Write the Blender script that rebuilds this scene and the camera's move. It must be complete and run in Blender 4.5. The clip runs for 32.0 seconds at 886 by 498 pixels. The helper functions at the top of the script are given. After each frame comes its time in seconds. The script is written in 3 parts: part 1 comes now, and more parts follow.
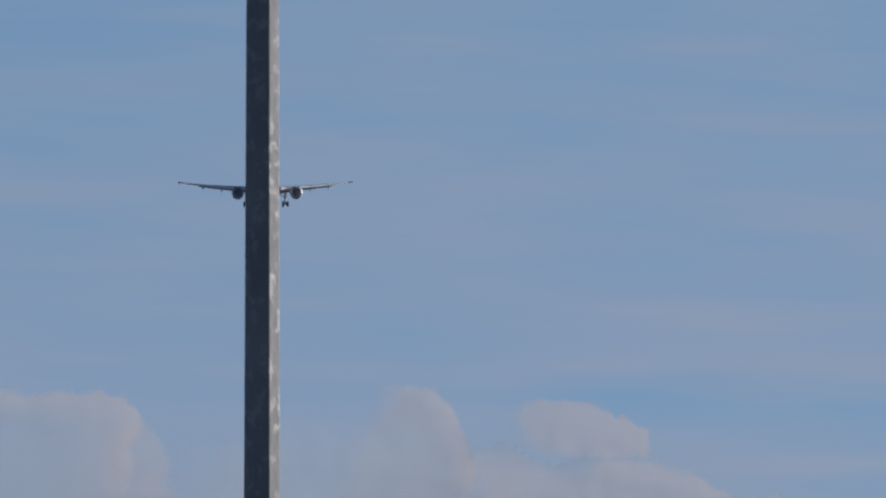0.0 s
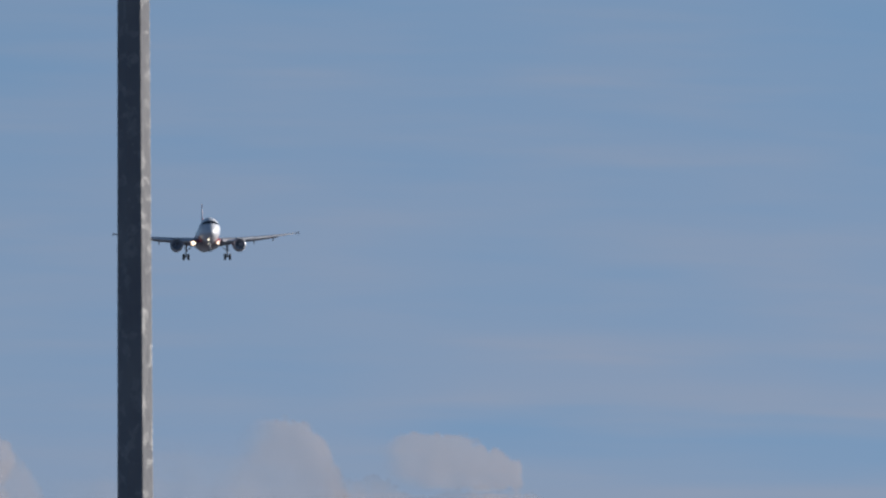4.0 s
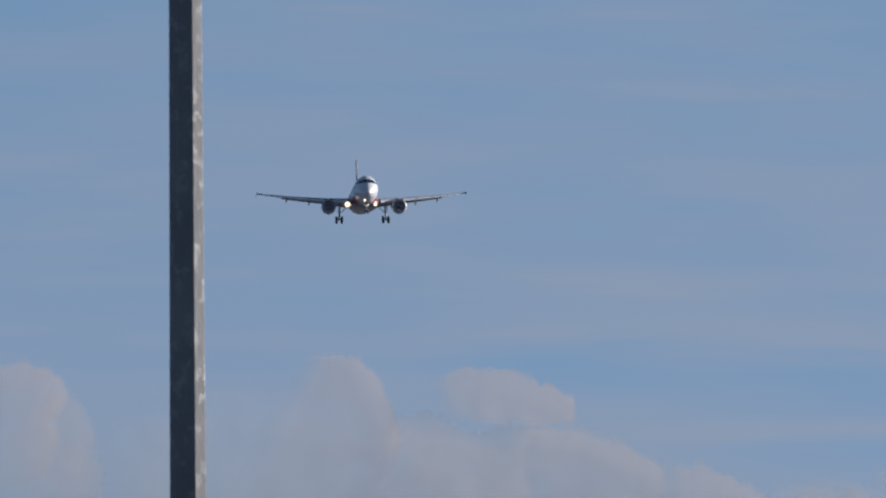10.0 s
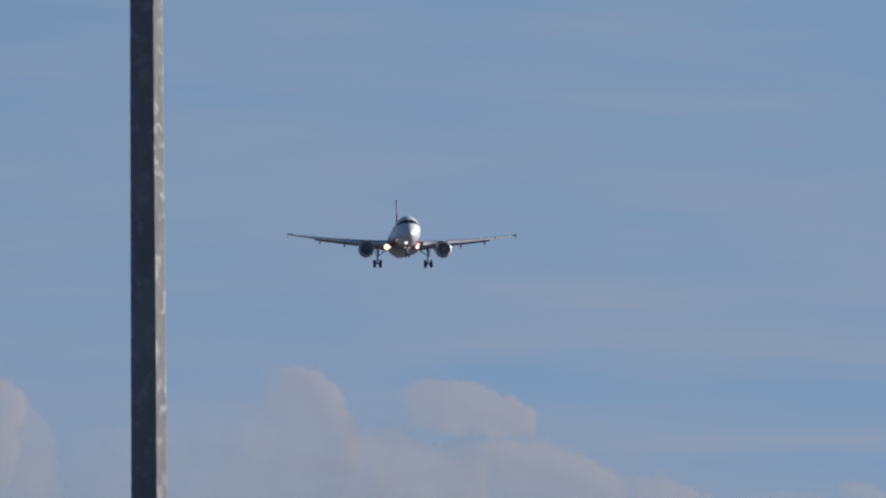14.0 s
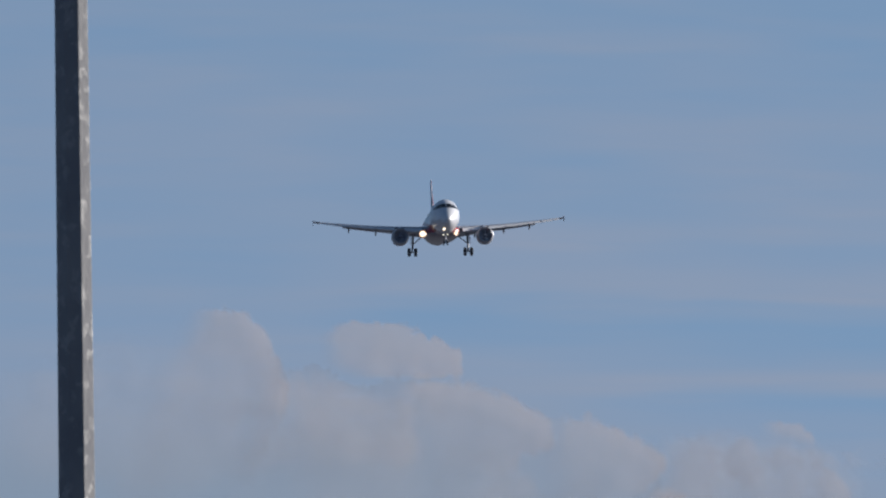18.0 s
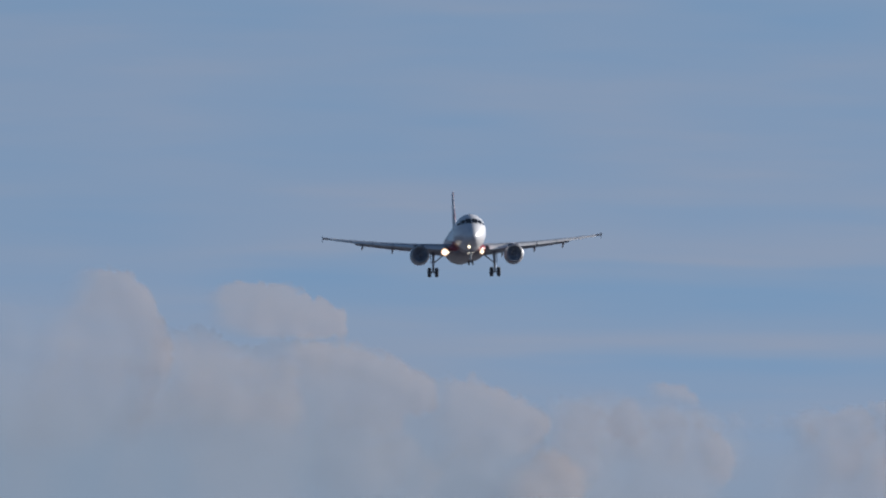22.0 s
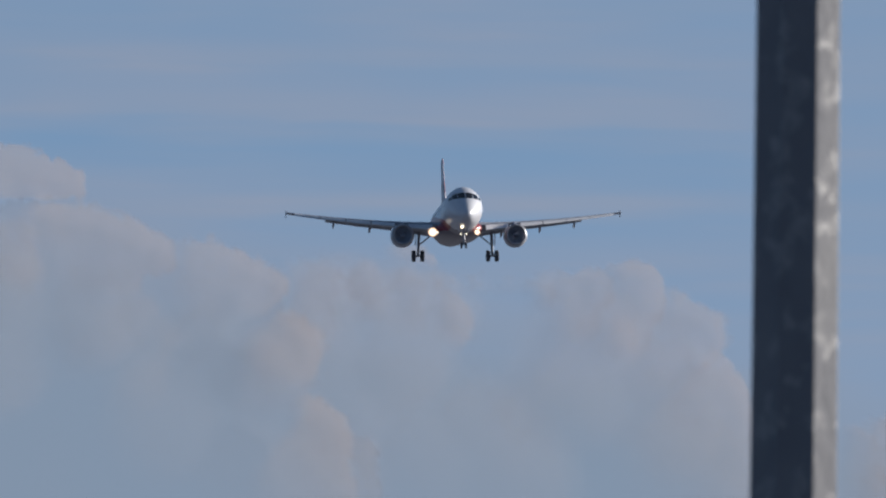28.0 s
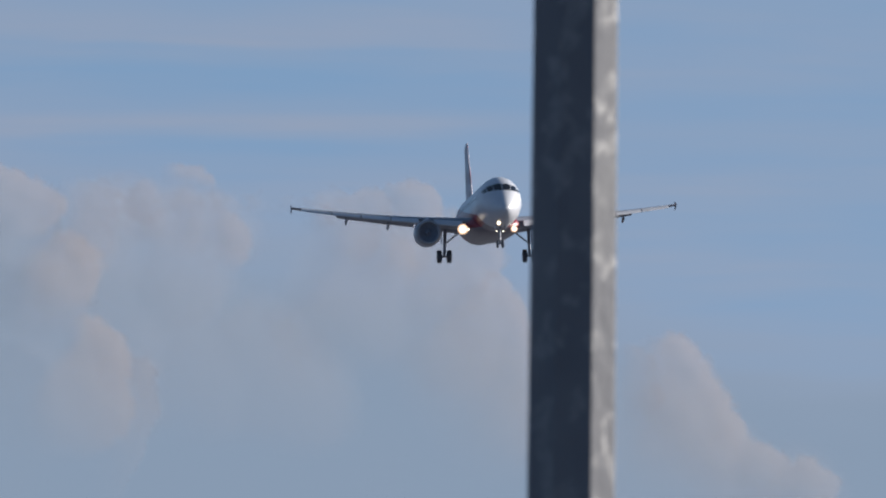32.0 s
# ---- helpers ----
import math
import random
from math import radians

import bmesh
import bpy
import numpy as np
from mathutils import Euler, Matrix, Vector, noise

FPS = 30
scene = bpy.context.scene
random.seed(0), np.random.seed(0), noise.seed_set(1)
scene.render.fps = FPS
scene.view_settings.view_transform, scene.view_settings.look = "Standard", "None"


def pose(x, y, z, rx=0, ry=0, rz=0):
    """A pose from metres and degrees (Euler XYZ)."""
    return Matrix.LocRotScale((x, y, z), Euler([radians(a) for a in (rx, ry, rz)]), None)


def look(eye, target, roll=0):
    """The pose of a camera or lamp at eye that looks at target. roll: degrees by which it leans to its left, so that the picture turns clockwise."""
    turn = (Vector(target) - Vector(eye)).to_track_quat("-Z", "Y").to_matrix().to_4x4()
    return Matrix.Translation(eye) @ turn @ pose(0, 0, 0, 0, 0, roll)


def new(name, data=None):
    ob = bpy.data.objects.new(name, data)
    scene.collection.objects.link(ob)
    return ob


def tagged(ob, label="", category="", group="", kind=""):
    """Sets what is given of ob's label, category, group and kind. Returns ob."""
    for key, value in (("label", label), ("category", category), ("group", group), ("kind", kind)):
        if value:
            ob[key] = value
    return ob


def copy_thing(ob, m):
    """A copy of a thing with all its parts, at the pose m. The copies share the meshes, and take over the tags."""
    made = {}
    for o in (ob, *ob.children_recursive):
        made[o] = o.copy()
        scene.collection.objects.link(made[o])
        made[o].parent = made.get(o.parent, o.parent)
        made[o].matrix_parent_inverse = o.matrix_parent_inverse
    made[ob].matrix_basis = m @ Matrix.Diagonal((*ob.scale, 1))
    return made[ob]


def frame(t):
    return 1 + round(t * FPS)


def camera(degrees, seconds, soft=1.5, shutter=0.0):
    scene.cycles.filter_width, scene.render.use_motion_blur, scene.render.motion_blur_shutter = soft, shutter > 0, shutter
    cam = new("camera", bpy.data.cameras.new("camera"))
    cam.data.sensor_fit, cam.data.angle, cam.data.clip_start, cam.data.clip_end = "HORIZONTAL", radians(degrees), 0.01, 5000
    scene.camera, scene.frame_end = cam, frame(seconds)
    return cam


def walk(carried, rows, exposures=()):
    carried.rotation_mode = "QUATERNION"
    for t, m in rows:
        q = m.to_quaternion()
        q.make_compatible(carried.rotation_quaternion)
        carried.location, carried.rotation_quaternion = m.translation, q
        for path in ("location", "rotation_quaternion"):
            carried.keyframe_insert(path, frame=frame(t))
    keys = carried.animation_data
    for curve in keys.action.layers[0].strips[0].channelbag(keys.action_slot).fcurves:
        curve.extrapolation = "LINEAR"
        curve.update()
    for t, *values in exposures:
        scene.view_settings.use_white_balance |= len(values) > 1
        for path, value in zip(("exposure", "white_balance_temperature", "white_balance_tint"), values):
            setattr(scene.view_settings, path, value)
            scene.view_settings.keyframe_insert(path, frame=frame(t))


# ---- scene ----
# ---- camera: stands still on the ground beside the approach and turns after the aircraft ----
EYE = Vector((0, 0, 1.7))
cam = camera(2.45, 32.0, soft=1.5)
cam.data.dof.use_dof = True
cam.data.dof.focus_distance = 240
cam.data.dof.aperture_fstop = 36


def facing(azimuth, elevation, lean):
    a, e = radians(azimuth), radians(elevation)
    way = Vector((math.sin(a) * math.cos(e), math.cos(a) * math.cos(e), math.sin(e)))
    return look(EYE, EYE + way * 100, lean)


walk(cam, [(t, facing(a, e, lean)) for t, a, e, lean in (
    (0.0, -0.2434, 2.1640, 0.06), (0.5, -0.2224, 2.1801, 0.09), (1.0, -0.1931, 2.2019, 0.14), (1.5, -0.1605, 2.2084, 0.17),
    (2.0, -0.1334, 2.2093, 0.21), (2.5, -0.1008, 2.2149, 0.21), (3.0, -0.0297, 2.2536, 0.03), (3.5, 0.0546, 2.2693, -0.09),
    (5.5, 0.1051, 2.1845, -0.69), (6.0, 0.0629, 2.1910, -0.69), (6.5, 0.0432, 2.1939, -0.72), (7.0, 0.0016, 2.1852, -0.66),
    (7.5, -0.0218, 2.1834, -0.59), (8.0, 0.0035, 2.2057, -0.55), (8.5, 0.0177, 2.1527, -0.47), (9.0, 0.0000, 2.0789, -0.40),
    (9.5, -0.0228, 2.0529, -0.35), (10.0, -0.0342, 2.0759, -0.34), (10.5, -0.0184, 2.1011, -0.36), (11.0, 0.0191, 2.0990, -0.39),
    (11.5, 0.0389, 2.1038, -0.40), (12.0, 0.0289, 2.1048, -0.39), (12.5, 0.0236, 2.0985, -0.41), (13.0, 0.0515, 2.1069, -0.42),
    (13.5, 0.0751, 2.1080, -0.34), (15.5, 0.0537, 2.0475, -0.60), (16.0, 0.0494, 1.9834, -0.63), (16.5, 0.0753, 1.9144, -0.67),
    (17.0, 0.1488, 1.9035, -0.72), (17.5, 0.2219, 1.9223, -0.77), (18.0, 0.2774, 1.9458, -0.72), (18.5, 0.2980, 1.9499, -0.66),
    (19.0, 0.3021, 1.9464, -0.65), (19.5, 0.3189, 1.9244, -0.66), (20.0, 0.3399, 1.8769, -0.58), (20.5, 0.3752, 1.8739, -0.49),
    (21.0, 0.4251, 1.8763, -0.53), (21.5, 0.5002, 1.8615, -0.58), (22.0, 0.5952, 1.8323, -0.60), (22.5, 0.6456, 1.7709, -0.65),
    (23.0, 0.6735, 1.6961, -0.69), (23.5, 0.7306, 1.6521, -0.68), (24.0, 0.8046, 1.6429, -0.63), (24.5, 0.8470, 1.6165, -0.61),
    (26.5, 1.0823, 1.5277, -0.60), (27.0, 1.1799, 1.4985, -0.60), (27.5, 1.2537, 1.4621, -0.57), (28.0, 1.3144, 1.4410, -0.57),
    (28.5, 1.3909, 1.4263, -0.56), (29.0, 1.4731, 1.3877, -0.51), (29.5, 1.5443, 1.3299, -0.48), (30.0, 1.6058, 1.2872, -0.47),
    (30.5, 1.6789, 1.2850, -0.47), (31.0, 1.7797, 1.2828, -0.48), (31.5, 1.8475, 1.2444, -0.52), (32.0, 1.9253, 1.2126, -0.60),
)], exposures=((0, 0.62), (14, 0.61), (20, 0.61), (24, 0.59), (27, 0.58), (29, 0.61), (30, 0.68), (31, 0.72), (32, 0.73)))

# ---- world and sun ----
SUN_AZIMUTH, SUN_ELEVATION = 68.0, 15.0  # degrees clockwise from +y; above the horizon

world = bpy.data.worlds.new("sky")
scene.world = world
world.use_nodes = True
wn, wl = world.node_tree.nodes, world.node_tree.links
sky = wn.new("ShaderNodeTexSky")
sky.sky_type = "NISHITA"
sky.sun_disc = False
sky.sun_elevation = radians(SUN_ELEVATION)
sky.sun_rotation = radians(SUN_AZIMUTH)
sky.air_density, sky.dust_density, sky.ozone_density = 1.0, 0.3, 2.0
coord = wn.new("ShaderNodeTexCoord")
lift = wn.new("ShaderNodeVectorMath")
lift.operation = "ADD"
lift.inputs[1].default_value = (0, 0, 0.32)  # clear dry air: little whitening near the horizon
wl.new(coord.outputs["Generated"], lift.inputs[0])
wl.new(lift.outputs[0], sky.inputs["Vector"])
wn["Background"].inputs["Strength"].default_value = 0.09
wl.new(sky.outputs[0], wn["Background"].inputs["Color"])

sun = new("sun", bpy.data.lights.new("sun", "SUN"))
sun.data.energy = 5.0
sun.data.angle = radians(0.5)
sun.data.color = (1.0, 0.94, 0.87)
sa, se = radians(SUN_AZIMUTH), radians(SUN_ELEVATION)
sun_way = Vector((math.sin(sa) * math.cos(se), math.cos(sa) * math.cos(se), math.sin(se)))
sun.matrix_world = look(sun_way * 50, (0, 0, 0))


# ---- materials ----
def nodes_of(name):
    m = bpy.data.materials.new(name)
    m.use_nodes = True
    return m, m.node_tree.nodes, m.node_tree.links


def noise_node(n, l, scale, detail=6, stretch=(1, 1, 1), space="Object"):
    tc, mp, nz = n.new("ShaderNodeTexCoord"), n.new("ShaderNodeMapping"), n.new("ShaderNodeTexNoise")
    mp.inputs["Scale"].default_value = stretch
    nz.inputs["Scale"].default_value = scale
    nz.inputs["Detail"].default_value = detail
    l.new(tc.outputs[space], mp.inputs[0])
    l.new(mp.outputs[0], nz.inputs["Vector"])
    return nz.outputs["Fac"]


def ramp(n, l, fac, *stops):
    r = n.new("ShaderNodeValToRGB")
    while len(r.color_ramp.elements) < len(stops):
        r.color_ramp.elements.new(0.5)
    for e, (p, c) in zip(r.color_ramp.elements, stops):
        e.position, e.color = p, (*c, 1)
    l.new(fac, r.inputs[0])
    return r.outputs[0]


def maths(n, l, op, a, b=0.0):
    m = n.new("ShaderNodeMath")
    m.operation = op
    for k, v in enumerate((a, b)):
        if isinstance(v, (int, float)):
            m.inputs[k].default_value = v
        else:
            l.new(v, m.inputs[k])
    return m.outputs[0]


def mixed(n, l, fac, a, b):
    m = n.new("ShaderNodeMix")
    m.data_type = "RGBA"
    if isinstance(fac, (int, float)):
        m.inputs[0].default_value = fac
    else:
        l.new(fac, m.inputs[0])
    for k, v in ((6, a), (7, b)):
        if isinstance(v, tuple):
            m.inputs[k].default_value = (*v, 1)
        else:
            l.new(v, m.inputs[k])
    return m.outputs[2]


def bumped(n, l, height, strength, distance):
    b = n.new("ShaderNodeBump")
    b.inputs["Strength"].default_value = strength
    b.inputs["Distance"].default_value = distance
    l.new(height, b.inputs["Height"])
    l.new(b.outputs[0], n["Principled BSDF"].inputs["Normal"])


def plain(name, colour, rough=0.5, metal=0.0, scale=3.0, vary=0.25, coat=0.0):
    """A surface with stains at two scales."""
    m, n, l = nodes_of(name)
    b = n["Principled BSDF"]
    big, fine = noise_node(n, l, scale), noise_node(n, l, scale * 9, 3)
    both = maths(n, l, "ADD", maths(n, l, "MULTIPLY", big, 0.65), maths(n, l, "MULTIPLY", fine, 0.35))
    low = tuple(c * (1 - vary) for c in colour)
    high = tuple(min(1, c * (1 + vary)) for c in colour)
    l.new(ramp(n, l, both, (0.3, low), (0.7, high)), b.inputs["Base Color"])
    b.inputs["Roughness"].default_value = rough
    b.inputs["Metallic"].default_value = metal
    b.inputs["Coat Weight"].default_value = coat
    return m


def fuselage_paint():
    """White gloss paint; a red band low on the sides and up to the tail, a keel greyed to stand for the red belly in
    shade.
    """
    m, n, l = nodes_of("fuselage_paint")
    b = n["Principled BSDF"]
    tc, xyz = n.new("ShaderNodeTexCoord"), n.new("ShaderNodeSeparateXYZ")
    l.new(tc.outputs["Object"], xyz.inputs[0])
    y, z = xyz.outputs[1], xyz.outputs[2]
    # the red rises from the belly towards the tail
    edge = maths(n, l, "ADD", maths(n, l, "MULTIPLY", y, 0.11), 3.95)
    below = maths(n, l, "LESS_THAN", z, edge)
    aft = maths(n, l, "GREATER_THAN", maths(n, l, "ADD", y, maths(n, l, "MULTIPLY", z, -0.9)), -13.2)
    red = maths(n, l, "MULTIPLY", below, aft)
    keel = maths(n, l, "MULTIPLY", maths(n, l, "LESS_THAN", z, 1.95), aft)
    dirt = noise_node(n, l, 0.8, 5, (1, 0.25, 1))
    white = ramp(n, l, dirt, (0.3, (0.45, 0.465, 0.51)), (0.65, (0.54, 0.55, 0.585)))
    reds = ramp(n, l, dirt, (0.3, (0.19, 0.014, 0.024)), (0.65, (0.26, 0.019, 0.030)))
    # shade and hazy air under the red belly, put into its colour
    keel_shade = ramp(n, l, dirt, (0.3, (0.155, 0.13, 0.15)), (0.65, (0.215, 0.185, 0.205)))
    l.new(mixed(n, l, keel, mixed(n, l, red, white, reds), keel_shade), b.inputs["Base Color"])
    b.inputs["Roughness"].default_value = 0.40
    b.inputs["Coat Weight"].default_value = 0.35
    b.inputs["Coat Roughness"].default_value = 0.22
    return m


def fin_paint():
    """Red fin with pale sweeping patches."""
    m, n, l = nodes_of("fin_paint")
    b = n["Principled BSDF"]
    patch = noise_node(n, l, 1.1, 2, (1, 0.7, 0.5))
    l.new(ramp(n, l, patch, (0.44, (0.13, 0.020, 0.04)), (0.50, (0.36, 0.33, 0.38))), b.inputs["Base Color"])
    b.inputs["Roughness"].default_value = 0.35
    return m


def galvanised():
    """Hot-dip galvanised steel with pale spangles, drips and dull patches."""
    m, n, l = nodes_of("galvanised_steel")
    b = n["Principled BSDF"]
    tc, mp, vo = n.new("ShaderNodeTexCoord"), n.new("ShaderNodeMapping"), n.new("ShaderNodeTexVoronoi")
    mp.inputs["Scale"].default_value = (1, 1, 0.7)
    vo.inputs["Scale"].default_value = 48
    l.new(tc.outputs["Object"], mp.inputs[0])
    warp = n.new("ShaderNodeVectorMath")
    warp.operation = "ADD"
    wob = n.new("ShaderNodeTexNoise")
    wob.inputs["Scale"].default_value = 9
    wob.inputs["Detail"].default_value = 4
    l.new(tc.outputs["Object"], wob.inputs["Vector"])
    sc = n.new("ShaderNodeVectorMath")
    sc.operation = "SCALE"
    sc.inputs["Scale"].default_value = 0.12
    l.new(wob.outputs["Color"], sc.inputs[0])
    l.new(mp.outputs[0], warp.inputs[0])
    l.new(sc.outputs[0], warp.inputs[1])
    l.new(warp.outputs[0], vo.inputs["Vector"])
    cells = n.new("ShaderNodeSeparateColor")
    l.new(vo.outputs["Color"], cells.inputs[0])
    blot = noise_node(n, l, 5, 5, (1, 1, 0.6))
    base = ramp(n, l, blot, (0.34, (0.148, 0.152, 0.168)), (0.50, (0.168, 0.171, 0.185)), (0.66, (0.190, 0.192, 0.202)))
    spangle = ramp(n, l, noise_node(n, l, 17, 4, (1, 1, 0.75)), (0.545, (0, 0, 0)), (0.575, (1, 1, 1)))
    fleck = maths(n, l, "MULTIPLY", spangle, maths(n, l, "ADD", maths(n, l, "MULTIPLY", cells.outputs[0], 0.7), 0.2))
    l.new(mixed(n, l, fleck, base, (0.222, 0.222, 0.226)), b.inputs["Base Color"])
    b.inputs["Metallic"].default_value = 0.25
    l.new(maths(n, l, "SUBTRACT", 0.80, maths(n, l, "MULTIPLY", fleck, 0.24)), b.inputs["Roughness"])
    pits = noise_node(n, l, 32, 4, (1, 1, 0.7))
    bumped(n, l, maths(n, l, "ADD", pits, maths(n, l, "MULTIPLY", cells.outputs[1], 0.35)), 0.32, 0.010)
    return m


def cloud_stuff(name, thick, tint=(0.525, 0.432, 0.388)):
    """Thin vapour, lit or shaded by its tint: lets the sky through where it is sparse."""
    m, n, l = nodes_of(name)
    out = n["Material Output"]
    n.remove(n["Principled BSDF"])
    # cover also carries painted light: fuller where the sun would strike
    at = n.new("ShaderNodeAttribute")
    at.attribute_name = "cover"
    dif, tra, see = n.new("ShaderNodeBsdfDiffuse"), n.new("ShaderNodeBsdfTranslucent"), n.new("ShaderNodeBsdfTransparent")
    dif.inputs["Color"].default_value = (*tint, 1)
    tra.inputs["Color"].default_value = (*tint, 1)
    body, whole = n.new("ShaderNodeMixShader"), n.new("ShaderNodeMixShader")
    body.inputs[0].default_value = 0.35
    l.new(dif.outputs[0], body.inputs[1])
    l.new(tra.outputs[0], body.inputs[2])
    wisps = noise_node(n, l, 0.05, 4)
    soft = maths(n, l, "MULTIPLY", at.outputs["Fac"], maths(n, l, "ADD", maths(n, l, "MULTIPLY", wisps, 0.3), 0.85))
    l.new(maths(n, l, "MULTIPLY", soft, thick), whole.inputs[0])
    l.new(see.outputs[0], whole.inputs[1])
    l.new(body.outputs[0], whole.inputs[2])
    l.new(whole.outputs[0], out.inputs["Surface"])
    return m


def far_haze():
    """Sky light painted as the backdrop's own glow: streaks of pale air, clear between them."""
    m, n, l = nodes_of("painted_sky_glow")
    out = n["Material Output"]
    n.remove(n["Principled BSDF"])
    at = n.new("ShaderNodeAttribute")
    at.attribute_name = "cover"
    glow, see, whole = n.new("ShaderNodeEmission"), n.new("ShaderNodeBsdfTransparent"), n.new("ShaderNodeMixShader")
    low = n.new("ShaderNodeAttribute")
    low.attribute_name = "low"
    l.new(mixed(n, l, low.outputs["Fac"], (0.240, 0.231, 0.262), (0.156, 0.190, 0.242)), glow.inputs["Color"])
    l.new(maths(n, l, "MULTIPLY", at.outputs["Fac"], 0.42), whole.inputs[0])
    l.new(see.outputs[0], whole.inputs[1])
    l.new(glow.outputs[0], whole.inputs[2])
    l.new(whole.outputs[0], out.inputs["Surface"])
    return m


def glowing(name, colour, strength):
    m, n, l = nodes_of(name)
    b = n["Principled BSDF"]
    b.inputs["Base Color"].default_value = (0.8, 0.8, 0.8, 1)
    b.inputs["Emission Color"].default_value = (*colour, 1)
    b.inputs["Emission Strength"].default_value = strength
    return m


HULL = fuselage_paint()
FIN = fin_paint()
WING = plain("wing_grey_paint", (0.23, 0.245, 0.29), 0.42, 0.0, 0.7, 0.15)
SLAT = plain("slat_white_paint", (0.56, 0.56, 0.58), 0.34, 0.0, 1.2, 0.15)
COWL = plain("cowling_white_paint", (0.36, 0.375, 0.42), 0.35, 0.0, 1.0, 0.12)
LIP = plain("polished_lip_metal", (0.30, 0.30, 0.32), 0.45, 0.4, 2.0, 0.1)
FAN = plain("fan_dark_metal", (0.29, 0.315, 0.38), 0.6, 0.0, 3.0, 0.2)
STEEL = plain("gear_steel", (0.30, 0.31, 0.35), 0.5, 0.3, 3.0, 0.3)
RUBBER = plain("tyre_rubber", (0.085, 0.088, 0.102), 0.85, 0.0, 4.0, 0.3)
GLASS = plain("dark_window_glass", (0.012, 0.013, 0.016), 0.12, 0.0, 2.0, 0.2)
LINES = plain("panel_joint_grey", (0.10, 0.10, 0.11), 0.6, 0.0, 2.0, 0.2)
LAMP_BRIGHT = glowing("landing_lamp_glow", (1.0, 0.88, 0.64), 1.5)
LAMP_WARM = glowing("taxi_lamp_glow", (1.0, 0.88, 0.68), 1.3)
# warm glow painted around the lamps for their glare halo
LAMP_HALO = glowing("lamp_halo_glow", (1.0, 0.58, 0.30), 0.6)
ZINC = galvanised()
# lit and shaded copies of one vapour: sunlight and shade sit in the tint
CLOUD = cloud_stuff("lit_cloud_vapour", 0.38)
CLOUD_SHADED = cloud_stuff("shaded_cloud_vapour", 0.38, (0.432, 0.428, 0.468))
VEIL = far_haze()


# ---- mesh helpers ----
def part(name, bm, material, parent, label="", smooth=True):
    me = bpy.data.meshes.new(name)
    bmesh.ops.recalc_face_normals(bm, faces=bm.faces)
    for f in bm.faces:
        f.smooth = smooth
    bm.to_mesh(me)
    bm.free()
    me.materials.append(material)
    if smooth:
        me.set_sharp_from_angle(angle=radians(38))
    ob = new(name, me)
    ob.parent = parent
    if label:
        ob["label"] = label
    return ob


def loft(rings, closed=True, caps=True):
    bm = bmesh.new()
    vs = [[bm.verts.new(p) for p in r] for r in rings]
    k = len(rings[0])
    for a, b in zip(vs, vs[1:]):
        for i in range(k if closed else k - 1):
            j = (i + 1) % k
            bm.faces.new((a[i], a[j], b[j], b[i]))
    if caps:
        bm.faces.new(vs[0][::-1])
        bm.faces.new(vs[-1])
    return bm


def rod(a, b, ra, rb=None, sides=12):
    a, b = Vector(a), Vector(b)
    rb = ra if rb is None else rb
    q = (b - a).to_track_quat("Z", "Y")
    circle = [Vector((math.cos(2 * math.pi * i / sides), math.sin(2 * math.pi * i / sides), 0)) for i in range(sides)]
    return loft([[a + q @ (c * ra) for c in circle], [b + q @ (c * rb) for c in circle]])


def spun(centre, axis, profile, sides=28):
    """A ring of profile points (along, radius) turned about an axis through centre."""
    centre, q = Vector(centre), Vector(axis).to_track_quat("Z", "Y")
    rings = []
    for along, r in profile:
        rings.append([centre + q @ Vector((r * math.cos(2 * math.pi * i / sides), r * math.sin(2 * math.pi * i / sides), along)) for i in range(sides)])
    return loft(rings, caps=False)


def curve_at(table, s):
    """Smooth value from rows (s, a, b, c)."""
    for k in range(len(table) - 1):
        if s <= table[k + 1][0]:
            break
    p0, p1, p2, p3 = table[max(k - 1, 0)], table[k], table[k + 1], table[min(k + 2, len(table) - 1)]
    u = min(max((s - p1[0]) / (p2[0] - p1[0]), 0), 1)
    out = []
    for i in range(1, len(p1)):
        m1 = (p2[i] - p0[i]) / max(p2[0] - p0[0], 1e-6) * (p2[0] - p1[0])
        m2 = (p3[i] - p1[i]) / max(p3[0] - p1[0], 1e-6) * (p2[0] - p1[0])
        out.append((2 * u**3 - 3 * u**2 + 1) * p1[i] + (u**3 - 2 * u**2 + u) * m1 + (3 * u**2 - 2 * u**3) * p2[i] + (u**3 - u**2) * m2)
    return out


# ---- the ground, under the line of sight all along ----
def ground():
    bm = bmesh.new()
    rings = [0, 20, 60, 150, 400, 1000, 2200, 4990]
    sides = 64
    last = None
    for r in rings:
        if r == 0:
            ring = [bm.verts.new((0, 0, 0))]
        else:
            ring = [bm.verts.new((r * math.cos(2 * math.pi * i / sides), r * math.sin(2 * math.pi * i / sides), 0)) for i in range(sides)]
        if last and len(last) == 1:
            for i in range(sides):
                bm.faces.new((last[0], ring[i], ring[(i + 1) % sides]))
        elif last:
            for i in range(sides):
                bm.faces.new((last[i], ring[i], ring[(i + 1) % sides], last[(i + 1) % sides]))
        last = ring
    # unseen ground: blue-grey chosen for the light it throws up on undersides
    bounce_grey = plain("bounce_grey_ground", (0.105, 0.112, 0.135), 0.88, 0.0, 0.15, 0.3)
    ob = part("ground", bm, bounce_grey, None)
    tagged(ob, "flat blue-grey ground reaching the horizon, never in view", "ground", kind="structure")


